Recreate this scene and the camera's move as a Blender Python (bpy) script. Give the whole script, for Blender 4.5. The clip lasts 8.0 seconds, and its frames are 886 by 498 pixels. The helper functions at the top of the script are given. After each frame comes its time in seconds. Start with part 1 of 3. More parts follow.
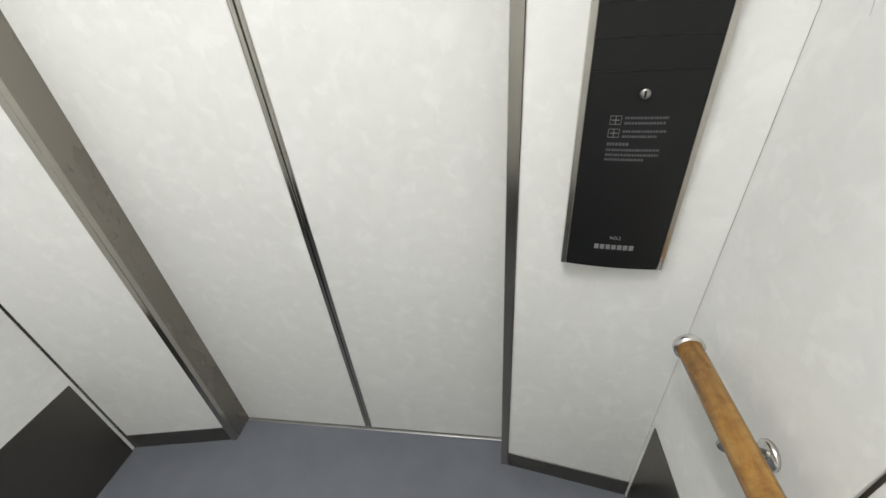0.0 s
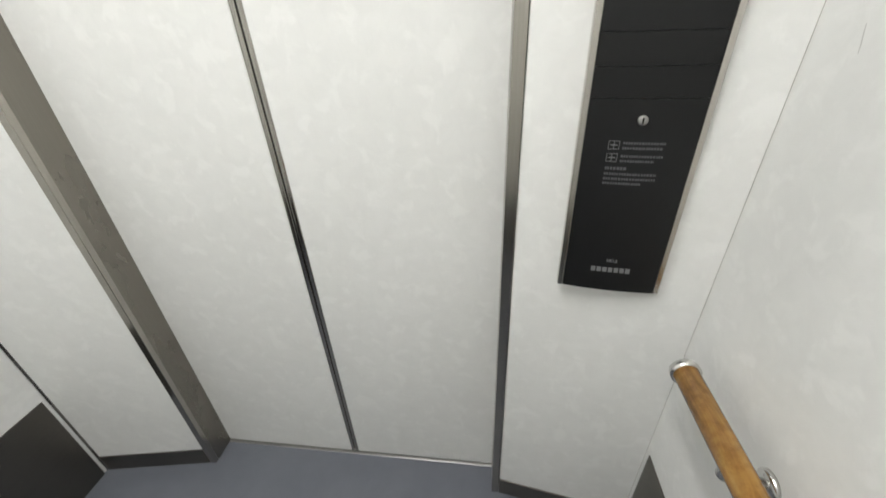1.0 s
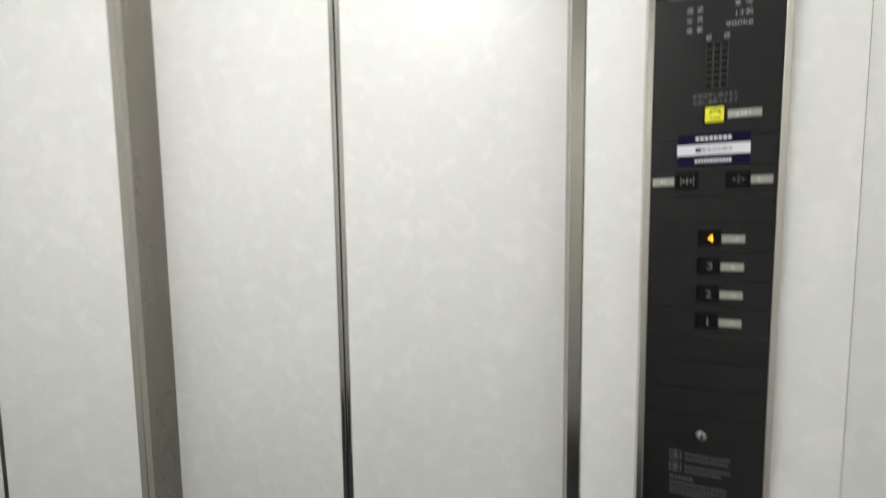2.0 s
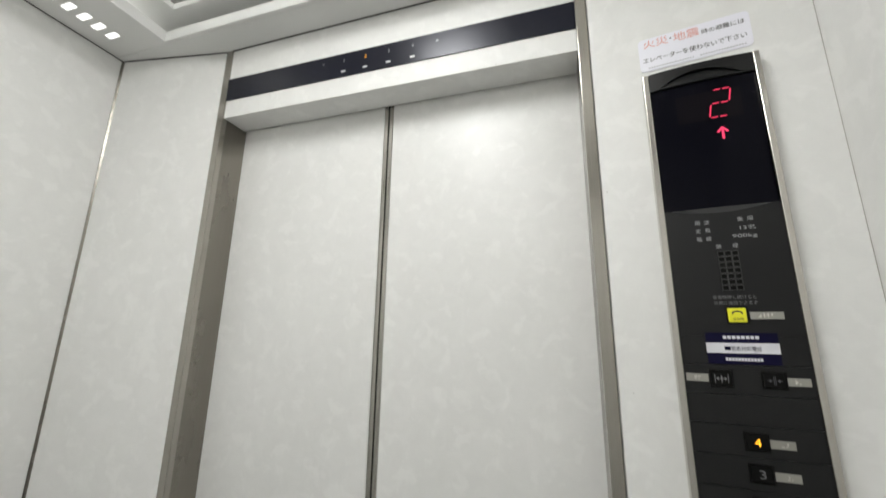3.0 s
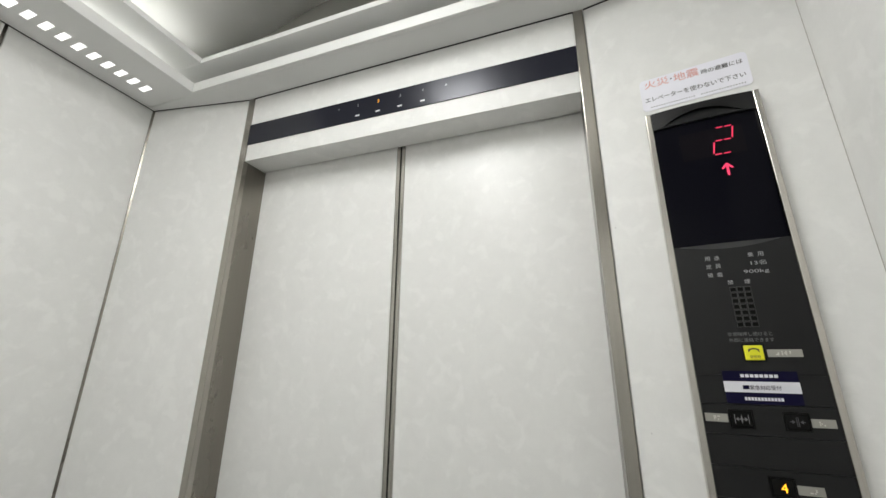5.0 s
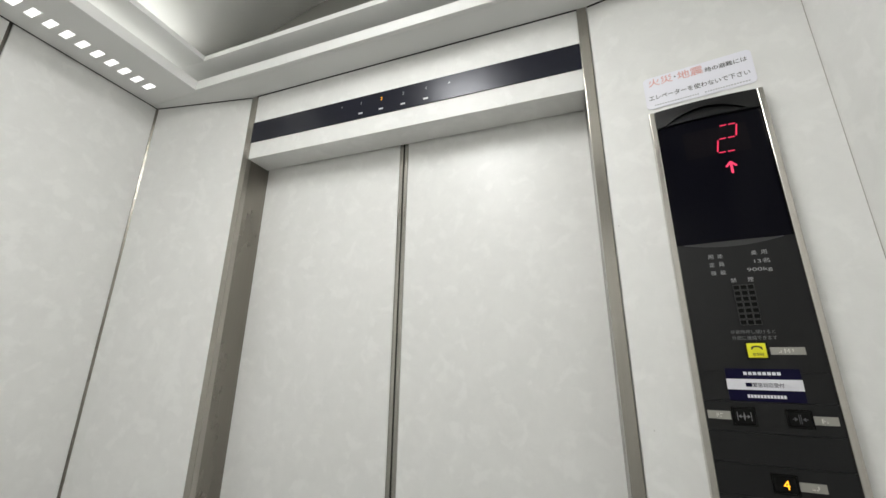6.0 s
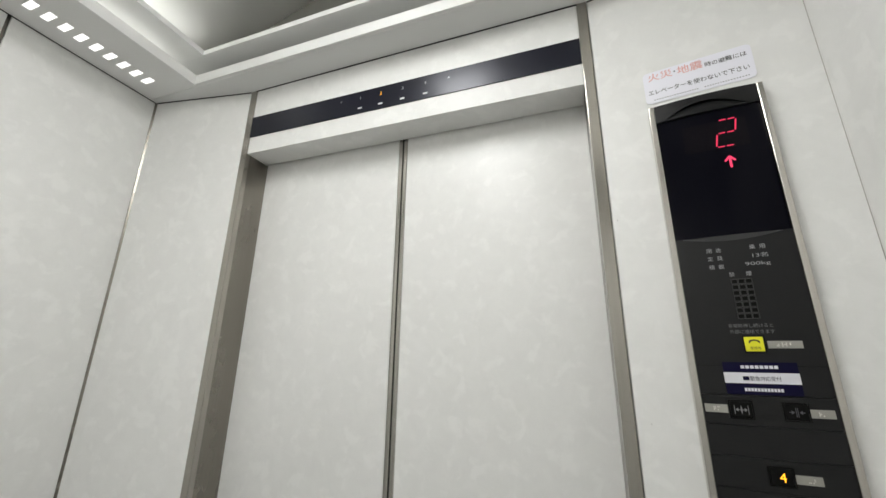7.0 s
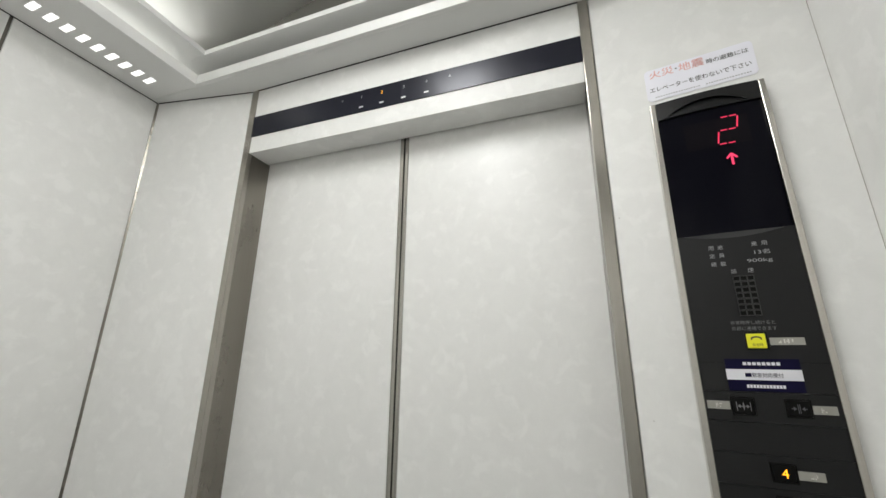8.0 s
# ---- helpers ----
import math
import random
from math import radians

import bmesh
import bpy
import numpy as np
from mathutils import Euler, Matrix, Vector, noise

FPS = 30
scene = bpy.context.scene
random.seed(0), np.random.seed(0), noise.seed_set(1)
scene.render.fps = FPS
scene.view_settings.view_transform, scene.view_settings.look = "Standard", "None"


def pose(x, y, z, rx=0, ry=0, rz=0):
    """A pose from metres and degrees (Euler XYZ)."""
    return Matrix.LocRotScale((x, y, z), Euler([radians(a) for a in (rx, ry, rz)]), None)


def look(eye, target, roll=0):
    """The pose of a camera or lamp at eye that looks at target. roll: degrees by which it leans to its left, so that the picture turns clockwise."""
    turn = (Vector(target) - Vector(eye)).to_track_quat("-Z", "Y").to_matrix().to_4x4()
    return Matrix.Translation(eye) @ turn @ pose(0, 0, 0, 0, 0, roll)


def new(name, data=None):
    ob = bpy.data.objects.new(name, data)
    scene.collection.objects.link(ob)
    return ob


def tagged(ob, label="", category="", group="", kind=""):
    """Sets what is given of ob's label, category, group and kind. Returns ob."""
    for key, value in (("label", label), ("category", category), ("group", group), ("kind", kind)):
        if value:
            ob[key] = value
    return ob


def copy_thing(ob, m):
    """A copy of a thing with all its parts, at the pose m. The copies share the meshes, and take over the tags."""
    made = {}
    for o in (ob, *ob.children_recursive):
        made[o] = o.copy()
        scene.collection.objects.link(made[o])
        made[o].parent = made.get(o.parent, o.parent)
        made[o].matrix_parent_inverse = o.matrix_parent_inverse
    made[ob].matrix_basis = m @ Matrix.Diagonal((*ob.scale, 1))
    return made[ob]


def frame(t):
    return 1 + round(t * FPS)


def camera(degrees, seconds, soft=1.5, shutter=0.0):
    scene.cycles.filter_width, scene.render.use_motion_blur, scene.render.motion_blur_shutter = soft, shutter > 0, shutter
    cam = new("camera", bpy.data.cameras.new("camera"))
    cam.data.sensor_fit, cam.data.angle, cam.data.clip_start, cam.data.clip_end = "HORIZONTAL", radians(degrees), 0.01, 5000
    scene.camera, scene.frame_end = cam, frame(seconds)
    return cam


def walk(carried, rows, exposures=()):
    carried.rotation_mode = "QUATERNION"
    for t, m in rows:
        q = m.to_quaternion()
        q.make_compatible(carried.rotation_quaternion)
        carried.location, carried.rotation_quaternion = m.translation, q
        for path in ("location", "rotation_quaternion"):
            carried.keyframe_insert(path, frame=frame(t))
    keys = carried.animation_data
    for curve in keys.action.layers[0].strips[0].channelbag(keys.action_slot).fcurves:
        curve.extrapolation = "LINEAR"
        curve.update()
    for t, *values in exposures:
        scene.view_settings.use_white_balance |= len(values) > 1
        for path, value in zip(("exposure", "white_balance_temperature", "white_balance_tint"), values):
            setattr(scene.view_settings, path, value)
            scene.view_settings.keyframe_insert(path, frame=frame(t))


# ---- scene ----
cam = camera(98.1, 8.0, shutter=0.4)
PATH = [
    (0, (0.439, -0.625, 1.230), (0.148, 1.010, 0.115), -5.1),
    (0.5, (0.434, -0.624, 1.228), (0.185, 1.020, 0.117), -3.9),
    (1, (0.427, -0.624, 1.227), (0.183, 1.071, 0.196), -2.7),
    (1.3, (0.417, -0.620, 1.265), (0.152, 1.179, 0.437), -2.15),
    (1.5, (0.415, -0.626, 1.314), (0.084, 1.238, 0.685), -1.8),
    (1.6, (0.404, -0.625, 1.342), (0.069, 1.265, 0.8), -1.9),
    (1.8, (0.394, -0.642, 1.379), (0.002, 1.286, 1.044), -1.5),
    (2, (0.391, -0.656, 1.409), (-0.059, 1.284, 1.262), -0.7),
    (2.2, (0.384, -0.674, 1.443), (-0.098, 1.267, 1.445), -0.1),
    (3.3, (0.4, -0.718, 1.52), (-0.203, 1.113, 2.053), 0.7),
    (3.5, (0.404, -0.723, 1.523), (-0.209, 1.096, 2.085), 0.6),
    (4, (0.405, -0.725, 1.523), (-0.221, 1.082, 2.11), 0.7),
    (4.5, (0.404, -0.728, 1.528), (-0.231, 1.077, 2.109), 0.5),
    (4.7, (0.404, -0.728, 1.529), (-0.231, 1.077, 2.108), 0.4),
    (5.8, (0.4, -0.731, 1.527), (-0.243, 1.074, 2.097), 0.5),
    (6, (0.4, -0.732, 1.528), (-0.244, 1.075, 2.094), 0.5),
    (6.5, (0.4, -0.731, 1.526), (-0.243, 1.079, 2.082), 0.5),
    (7, (0.401, -0.729, 1.52), (-0.242, 1.081, 2.079), 0.7),
    (7.5, (0.402, -0.729, 1.521), (-0.248, 1.08, 2.074), 0.5),
    (8, (0.4, -0.731, 1.519), (-0.249, 1.079, 2.071), 0.5),
]
walk(cam, [(t, look(eye, target, roll)) for t, eye, target, roll in PATH],
     exposures=[(0, 1.02), (1.0, 0.97), (1.5, 0.80), (2.2, 0.38), (3.3, 0.12), (8, 0.09)])

# ---- light of the room: exposure only, the lamps themselves are in the ceiling ----
world = bpy.data.worlds.new("world")
world.use_nodes = True
world.node_tree.nodes["Background"].inputs[0].default_value = (0.02, 0.02, 0.02, 1)
world.node_tree.nodes["Background"].inputs[1].default_value = 0.2
scene.world = world

PANEL_POWER = 4.8       # watts of the crown panel
TUBE_GLOW = 3.6        # glow of the cove tubes
LEDGE_GLOW = 4.5      # glow of the tubes that wash the vault
WINDOW_GLOW = 1.6       # glow of the small square lights

# main sizes of the lift car
HALF = 0.80             # half the car's width
BACK = -1.35            # back wall
CEIL = 2.285            # underside of the lower ceiling ring
OPEN = 0.45             # half the door opening
LINTEL = 2.076          # underside of the transom
DOOR_Y = 0.080          # face of the doors
RETURN_Y = -0.055       # where the splayed front panels meet the side walls
JAMB = 0.472            # outer edge of the door frame
SPLAY = math.atan2(-RETURN_Y, HALF - JAMB)


# ---- helpers for meshes and materials ----
def part(name, bm, material, parent=None, label="", smooth=False):
    me = bpy.data.meshes.new(name)
    bm.normal_update()
    bm.to_mesh(me)
    bm.free()
    me.materials.append(material)
    if smooth:
        for p in me.polygons:
            p.use_smooth = True
    ob = new(name, me)
    if parent is not None:
        ob.parent = parent
    if label:
        ob["label"] = label
    return ob


def empty(name, m=None):
    ob = new(name)
    ob.empty_display_size = 0.05
    if m is not None:
        ob.matrix_basis = m
    return ob


def add_box(bm, x0, x1, y0, y1, z0, z1, bevel=0.0, segments=2):
    """A box between the given limits, with rounded edges if bevel is given."""
    tmp = bmesh.new()
    v = [tmp.verts.new((x, y, z)) for x in (x0, x1) for y in (y0, y1) for z in (z0, z1)]
    for f in ((0, 1, 3, 2), (4, 6, 7, 5), (0, 4, 5, 1), (2, 3, 7, 6), (0, 2, 6, 4), (1, 5, 7, 3)):
        tmp.faces.new([v[i] for i in f])
    bmesh.ops.recalc_face_normals(tmp, faces=tmp.faces)
    if bevel:
        bmesh.ops.bevel(tmp, geom=list(tmp.edges), offset=bevel, segments=segments, affect="EDGES", profile=0.5)
    me = bpy.data.meshes.new("tmp")
    tmp.to_mesh(me)
    tmp.free()
    bm.from_mesh(me)
    bpy.data.meshes.remove(me)
    return bm


def box(*a, **k):
    return add_box(bmesh.new(), *a, **k)


def prism(points, z0, z1, bevel=0.0):
    """An upright prism over a plan outline."""
    bm = bmesh.new()
    low = [bm.verts.new((x, y, z0)) for x, y in points]
    high = [bm.verts.new((x, y, z1)) for x, y in points]
    n = len(points)
    bm.faces.new(low[::-1])
    bm.faces.new(high)
    for i in range(n):
        bm.faces.new((low[i], low[(i + 1) % n], high[(i + 1) % n], high[i]))
    bmesh.ops.recalc_face_normals(bm, faces=bm.faces)
    if bevel:
        bmesh.ops.bevel(bm, geom=list(bm.edges), offset=bevel, segments=2, affect="EDGES", profile=0.5)
    return bm


def rod(bm, a, b, r, sides=24, profile=((0, 1), (1, 1))):
    """A turned piece from a to b; profile: (share of the length, share of the radius)."""
    a, b = Vector(a), Vector(b)
    q = (b - a).to_track_quat("Z", "Y")
    rings = []
    for s, k in profile:
        c = a + (b - a) * s
        rings.append([bm.verts.new(c + q @ Vector((math.cos(2 * math.pi * i / sides) * r * k,
                                                   math.sin(2 * math.pi * i / sides) * r * k, 0))) for i in range(sides)])
    for lo, hi in zip(rings, rings[1:]):
        for i in range(sides):
            bm.faces.new((lo[i], lo[(i + 1) % sides], hi[(i + 1) % sides], hi[i]))
    bm.faces.new(rings[0][::-1])
    bm.faces.new(rings[-1])
    return bm


def lettering(text, width, height=None, bold=0.0):
    """The built-in font's letters as a thin upright bmesh centred on the origin, facing -y, of the given width (and height)."""
    cu = bpy.data.curves.new("letters", "FONT")
    cu.body = text
    cu.resolution_u = 3
    cu.offset = bold
    ob = bpy.data.objects.new("letters", cu)
    scene.collection.objects.link(ob)
    bpy.context.view_layer.update()
    me = bpy.data.meshes.new_from_object(ob.evaluated_get(bpy.context.evaluated_depsgraph_get()))
    bpy.data.objects.remove(ob)
    bpy.data.curves.remove(cu)
    bm = bmesh.new()
    bm.from_mesh(me)
    bpy.data.meshes.remove(me)
    xs = [v.co.x for v in bm.verts] or [0, 1]
    ys = [v.co.y for v in bm.verts] or [0, 1]
    k = width / max(max(xs) - min(xs), 1e-6)
    kh = k if height is None else height / max(max(ys) - min(ys), 1e-6)
    cx, cy = (max(xs) + min(xs)) / 2, (max(ys) + min(ys)) / 2
    for v in bm.verts:
        v.co = Vector(((v.co.x - cx) * k, 0, (v.co.y - cy) * kh))
    return bm


def shift(bm, x, y, z):
    bmesh.ops.translate(bm, verts=bm.verts, vec=(x, y, z))
    return bm


def material(name, colour, rough=0.5, metal=0.0, emission=None, glow=0.0):
    m = bpy.data.materials.new(name)
    m.use_nodes = True
    b = m.node_tree.nodes["Principled BSDF"]
    b.inputs["Base Color"].default_value = (*colour, 1)
    b.inputs["Roughness"].default_value = rough
    b.inputs["Metallic"].default_value = metal
    if emission:
        b.inputs["Emission Color"].default_value = (*emission, 1)
        b.inputs["Emission Strength"].default_value = glow
    return m


def node(m, kind, **values):
    n = m.node_tree.nodes.new(kind)
    for k, v in values.items():
        n.inputs[k].default_value = v
    return n


def link(m, a, out, b, inp):
    m.node_tree.links.new(a.outputs[out], b.inputs[inp])


def coords(m, scale=(1, 1, 1), world_space=False):
    """Coordinates at real size; world_space: of the place, so that neighbours don't repeat."""
    mp = node(m, "ShaderNodeMapping")
    mp.inputs["Scale"].default_value = scale
    if world_space:
        g = node(m, "ShaderNodeNewGeometry")
        link(m, g, "Position", mp, "Vector")
    else:
        t = node(m, "ShaderNodeTexCoord")
        link(m, t, "Object", mp, "Vector")
    return mp


def ramp(m, stops):
    r = node(m, "ShaderNodeValToRGB")
    el = r.color_ramp.elements
    el[0].position, el[0].color = stops[0][0], (*stops[0][1], 1)
    el[1].position, el[1].color = stops[-1][0], (*stops[-1][1], 1)
    for p, c in stops[1:-1]:
        e = el.new(p)
        e.color = (*c, 1)
    return r


def bsdf(m):
    return m.node_tree.nodes["Principled BSDF"]


def add_bump(m, tex, out, strength, distance):
    b = node(m, "ShaderNodeBump", Strength=strength, Distance=distance)
    link(m, tex, out, b, "Height")
    link(m, b, "Normal", bsdf(m), "Normal")


# ---- materials ----
def laminate(name, base, rough):
    """Cream sheet with a cloudy sponge pattern and a few pale flecks."""
    m = material(name, base, rough)
    c = coords(m, world_space=True)
    big = node(m, "ShaderNodeTexNoise", Scale=3.2, Detail=3.0, Roughness=0.55)
    fine = node(m, "ShaderNodeTexNoise", Scale=26.0, Detail=6.0, Roughness=0.65, Distortion=0.6)
    fleck = node(m, "ShaderNodeTexNoise", Scale=24.0, Detail=5.0, Roughness=0.55, Distortion=0.35)
    for t in (big, fine, fleck):
        link(m, c, "Vector", t, "Vector")
    lo = tuple(v * 0.978 for v in base)
    hi = tuple(min(1, v * 1.012) for v in base)
    r1 = ramp(m, [(0.38, lo), (0.62, hi)])
    link(m, fine, "Fac", r1, "Fac")
    r2 = ramp(m, [(0.3, (0.970, 0.970, 0.967)), (0.7, (1, 1, 1))])
    link(m, big, "Fac", r2, "Fac")
    mix = node(m, "ShaderNodeMixRGB")
    mix.blend_type = "MULTIPLY"
    mix.inputs[0].default_value = 1.0
    link(m, r1, "Color", mix, 1)
    link(m, r2, "Color", mix, 2)
    r3 = ramp(m, [(0.535, (0, 0, 0)), (0.635, (0.58, 0.58, 0.58))])
    link(m, fleck, "Fac", r3, "Fac")
    mix2 = node(m, "ShaderNodeMixRGB")
    mix2.inputs[2].default_value = (*[min(1, v * 1.06) for v in base], 1)
    link(m, r3, "Color", mix2, 0)
    link(m, mix, "Color", mix2, 1)
    link(m, mix2, "Color", bsdf(m), "Base Color")
    r4 = ramp(m, [(0.3, (rough - 0.04,) * 3), (0.7, (rough + 0.06,) * 3)])
    link(m, big, "Fac", r4, "Fac")
    link(m, r4, "Color", bsdf(m), "Roughness")
    grain = node(m, "ShaderNodeTexNoise", Scale=420.0, Detail=2.0)
    link(m, c, "Vector", grain, "Vector")
    add_bump(m, grain, "Fac", 0.12, 0.0006)
    return m


def brushed(name, base, rough, along="z", warm=1.0):
    """Brushed steel with fine lines and slight smears."""
    m = material(name, (base, base * 0.985, base * 0.955), rough, 1.0)
    s = {"z": (900, 900, 6), "y": (900, 6, 900), "x": (6, 900, 900)}[along]
    c = coords(m, s)
    lines = node(m, "ShaderNodeTexNoise", Scale=1.0, Detail=3.0)
    link(m, c, "Vector", lines, "Vector")
    c2 = coords(m, (5, 5, 2.2), True)
    smear = node(m, "ShaderNodeTexNoise", Scale=2.0, Detail=5.0, Roughness=0.6)
    link(m, c2, "Vector", smear, "Vector")
    r = ramp(m, [(0.3, (rough - 0.02,) * 3), (0.7, (rough + 0.04,) * 3)])
    link(m, smear, "Fac", r, "Fac")
    link(m, r, "Color", bsdf(m), "Roughness")
    col = ramp(m, [(0.3, (base * 0.95, base * 0.935 * warm ** 0.4, base * 0.90 * warm)), (0.7, (base * 1.03, base * 1.02 * warm ** 0.4, base * 0.99 * warm))])
    link(m, lines, "Fac", col, "Fac")
    link(m, col, "Color", bsdf(m), "Base Color")
    add_bump(m, lines, "Fac", 0.04, 0.0002)
    return m


CREAM = laminate("cream_laminate", (0.785, 0.785, 0.765), 0.46)
bsdf(CREAM).inputs["Specular IOR Level"].default_value = 0.34
DOOR_CREAM = laminate("door_laminate", (0.785, 0.785, 0.765), 0.36)
bsdf(DOOR_CREAM).inputs["Specular IOR Level"].default_value = 0.50
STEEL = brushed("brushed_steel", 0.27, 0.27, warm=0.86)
STEEL_EDGE = brushed("steel_edge", 0.50, 0.11, warm=0.93)
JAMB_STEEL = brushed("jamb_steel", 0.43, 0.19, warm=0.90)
RAIL_STEEL = brushed("panel_side_steel", 0.54, 0.20, warm=0.92)
DARK_STEEL = brushed("dark_kick_steel", 0.18, 0.36, "y", 0.86)
BASE_STEEL = brushed("dark_base_steel", 0.175, 0.36, "x", 0.88)
CHROME = brushed("satin_chrome", 0.70, 0.22)
KEY_STEEL = brushed("key_steel", 0.36, 0.35)
BLACK_GAP = material("black_gap", (0.012, 0.012, 0.012), 0.8)

CEILING_PAINT = material("ceiling_paint", (0.76, 0.76, 0.73), 0.55)
_c = coords(CEILING_PAINT, world_space=True)
_n = node(CEILING_PAINT, "ShaderNodeTexNoise", Scale=5.0, Detail=5.0)
link(CEILING_PAINT, _c, "Vector", _n, "Vector")
_r = ramp(CEILING_PAINT, [(0.3, (0.755, 0.757, 0.738)), (0.7, (0.795, 0.797, 0.778))])
link(CEILING_PAINT, _n, "Fac", _r, "Fac")
link(CEILING_PAINT, _r, "Color", bsdf(CEILING_PAINT), "Base Color")
_g = node(CEILING_PAINT, "ShaderNodeTexNoise", Scale=600.0, Detail=2.0)
link(CEILING_PAINT, _c, "Vector", _g, "Vector")
add_bump(CEILING_PAINT, _g, "Fac", 0.15, 0.0006)
# shade of the vault's end plates, put into a dark base colour
GABLE_SHADE = material("gable_shade", (0.17, 0.167, 0.15), 0.6)
# ceiling paint made paler for the vault, adding to the light it gets
VAULT_BRIGHT = material("brightened_vault_paint", (0.88, 0.88, 0.86), 0.6)
_c = coords(VAULT_BRIGHT, world_space=True)
_n = node(VAULT_BRIGHT, "ShaderNodeTexNoise", Scale=6.0, Detail=5.0)
link(VAULT_BRIGHT, _c, "Vector", _n, "Vector")
_r = ramp(VAULT_BRIGHT, [(0.3, (0.865, 0.866, 0.845)), (0.7, (0.895, 0.896, 0.875))])
link(VAULT_BRIGHT, _n, "Fac", _r, "Fac")
link(VAULT_BRIGHT, _r, "Color", bsdf(VAULT_BRIGHT), "Base Color")
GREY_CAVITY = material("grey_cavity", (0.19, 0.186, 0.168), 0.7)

FLOOR = material("blue_grey_vinyl", (0.133, 0.142, 0.167), 0.42)
_c = coords(FLOOR, world_space=True)
_w = node(FLOOR, "ShaderNodeTexWave", Scale=115.0, Distortion=0.0)
_w.bands_direction = "X"
link(FLOOR, _c, "Vector", _w, "Vector")
_n = node(FLOOR, "ShaderNodeTexNoise", Scale=9.0, Detail=6.0, Roughness=0.6)
link(FLOOR, _c, "Vector", _n, "Vector")
_r = ramp(FLOOR, [(0.3, (0.121, 0.130, 0.155)), (0.7, (0.146, 0.155, 0.180))])
link(FLOOR, _n, "Fac", _r, "Fac")
link(FLOOR, _r, "Color", bsdf(FLOOR), "Base Color")
add_bump(FLOOR, _w, "Fac", 0.45, 0.0008)

WOOD = material("golden_wood", (0.42, 0.21, 0.07), 0.22)
_c = coords(WOOD, (9, 1.1, 9))
_n = node(WOOD, "ShaderNodeTexNoise", Scale=6.0, Detail=8.0, Roughness=0.62, Distortion=0.8)
link(WOOD, _c, "Vector", _n, "Vector")
_r = ramp(WOOD, [(0.25, (0.22, 0.108, 0.026)), (0.5, (0.41, 0.212, 0.048)), (0.75, (0.54, 0.320, 0.092))])
link(WOOD, _n, "Fac", _r, "Fac")
_c2 = coords(WOOD, (1, 1, 1))
_n2 = node(WOOD, "ShaderNodeTexNoise", Scale=38.0, Detail=5.0, Roughness=0.7)
link(WOOD, _c2, "Vector", _n2, "Vector")
_r2 = ramp(WOOD, [(0.32, (0.52, 0.44, 0.36)), (0.56, (1, 1, 1))])
link(WOOD, _n2, "Fac", _r2, "Fac")
_m = node(WOOD, "ShaderNodeMixRGB")
_m.blend_type = "MULTIPLY"
_m.inputs[0].default_value = 0.8
link(WOOD, _r, "Color", _m, 1)
link(WOOD, _r2, "Color", _m, 2)
link(WOOD, _m, "Color", bsdf(WOOD), "Base Color")
add_bump(WOOD, _n, "Fac", 0.08, 0.001)

CHARCOAL = material("charcoal_panel", (0.0085, 0.0088, 0.0091), 0.40)
bsdf(CHARCOAL).inputs["Specular IOR Level"].default_value = 0.29
_c = coords(CHARCOAL)
_g = node(CHARCOAL, "ShaderNodeTexNoise", Scale=900.0, Detail=2.0)
link(CHARCOAL, _c, "Vector", _g, "Vector")
add_bump(CHARCOAL, _g, "Fac", 0.2, 0.0003)
_s = node(CHARCOAL, "ShaderNodeTexNoise", Scale=14.0, Detail=5.0)
link(CHARCOAL, _c, "Vector", _s, "Vector")
_r = ramp(CHARCOAL, [(0.3, (0.34,) * 3), (0.7, (0.45,) * 3)])
link(CHARCOAL, _s, "Fac", _r, "Fac")
link(CHARCOAL, _r, "Color", bsdf(CHARCOAL), "Roughness")
GRILLE = material("grille_plastic", (0.030, 0.030, 0.029), 0.5)
# panel charcoal in a lighter, glossier copy: lamp light caught by the upturned lip
LIT_LIP = material("lit_lip_charcoal", (0.030, 0.0305, 0.031), 0.34)
BLACK_GLASS = material("black_glass", (0.004, 0.004, 0.007), 0.10)
bsdf(BLACK_GLASS).inputs["Specular IOR Level"].default_value = 0.05
INDICATOR_GLASS = material("indicator_glass", (0.003, 0.0035, 0.011), 0.28)
bsdf(INDICATOR_GLASS).inputs["Specular IOR Level"].default_value = 0.42
bsdf(INDICATOR_GLASS).inputs["Specular Tint"].default_value = (0.92, 0.94, 1.0, 1)
BLACK_PLASTIC = material("black_plastic", (0.0035, 0.0035, 0.0035), 0.38)
bsdf(BLACK_PLASTIC).inputs["Specular IOR Level"].default_value = 0.12
PLATE = material("nickel_plate", (0.40, 0.39, 0.355), 0.33, 0.75)
DOTS = material("worn_dots", (0.74, 0.73, 0.69), 0.28, 0.6)
GREY_PRINT = material("grey_print", (0.36, 0.36, 0.37), 0.5)
FAINT_PRINT = material("faint_print", (0.09, 0.09, 0.098), 0.5)
MARK_PRINT = material("mark_print", (0.19, 0.19, 0.195), 0.5)
DIM_PRINT = material("dim_print", (0.17, 0.17, 0.175), 0.5)
WHITE_PRINT = material("white_print", (0.75, 0.75, 0.75), 0.5)
BLACK_PRINT = material("black_print", (0.03, 0.03, 0.03), 0.5)
PALE_RED = material("pale_red_print", (0.76, 0.40, 0.37), 0.5)
STICKER = material("sticker_film", (0.85, 0.85, 0.91), 0.35)
NAVY = material("navy_label", (0.0035, 0.0025, 0.024), 0.4)
bsdf(NAVY).inputs["Specular IOR Level"].default_value = 0.12
LABEL_WHITE = material("label_white", (0.72, 0.72, 0.76), 0.35)
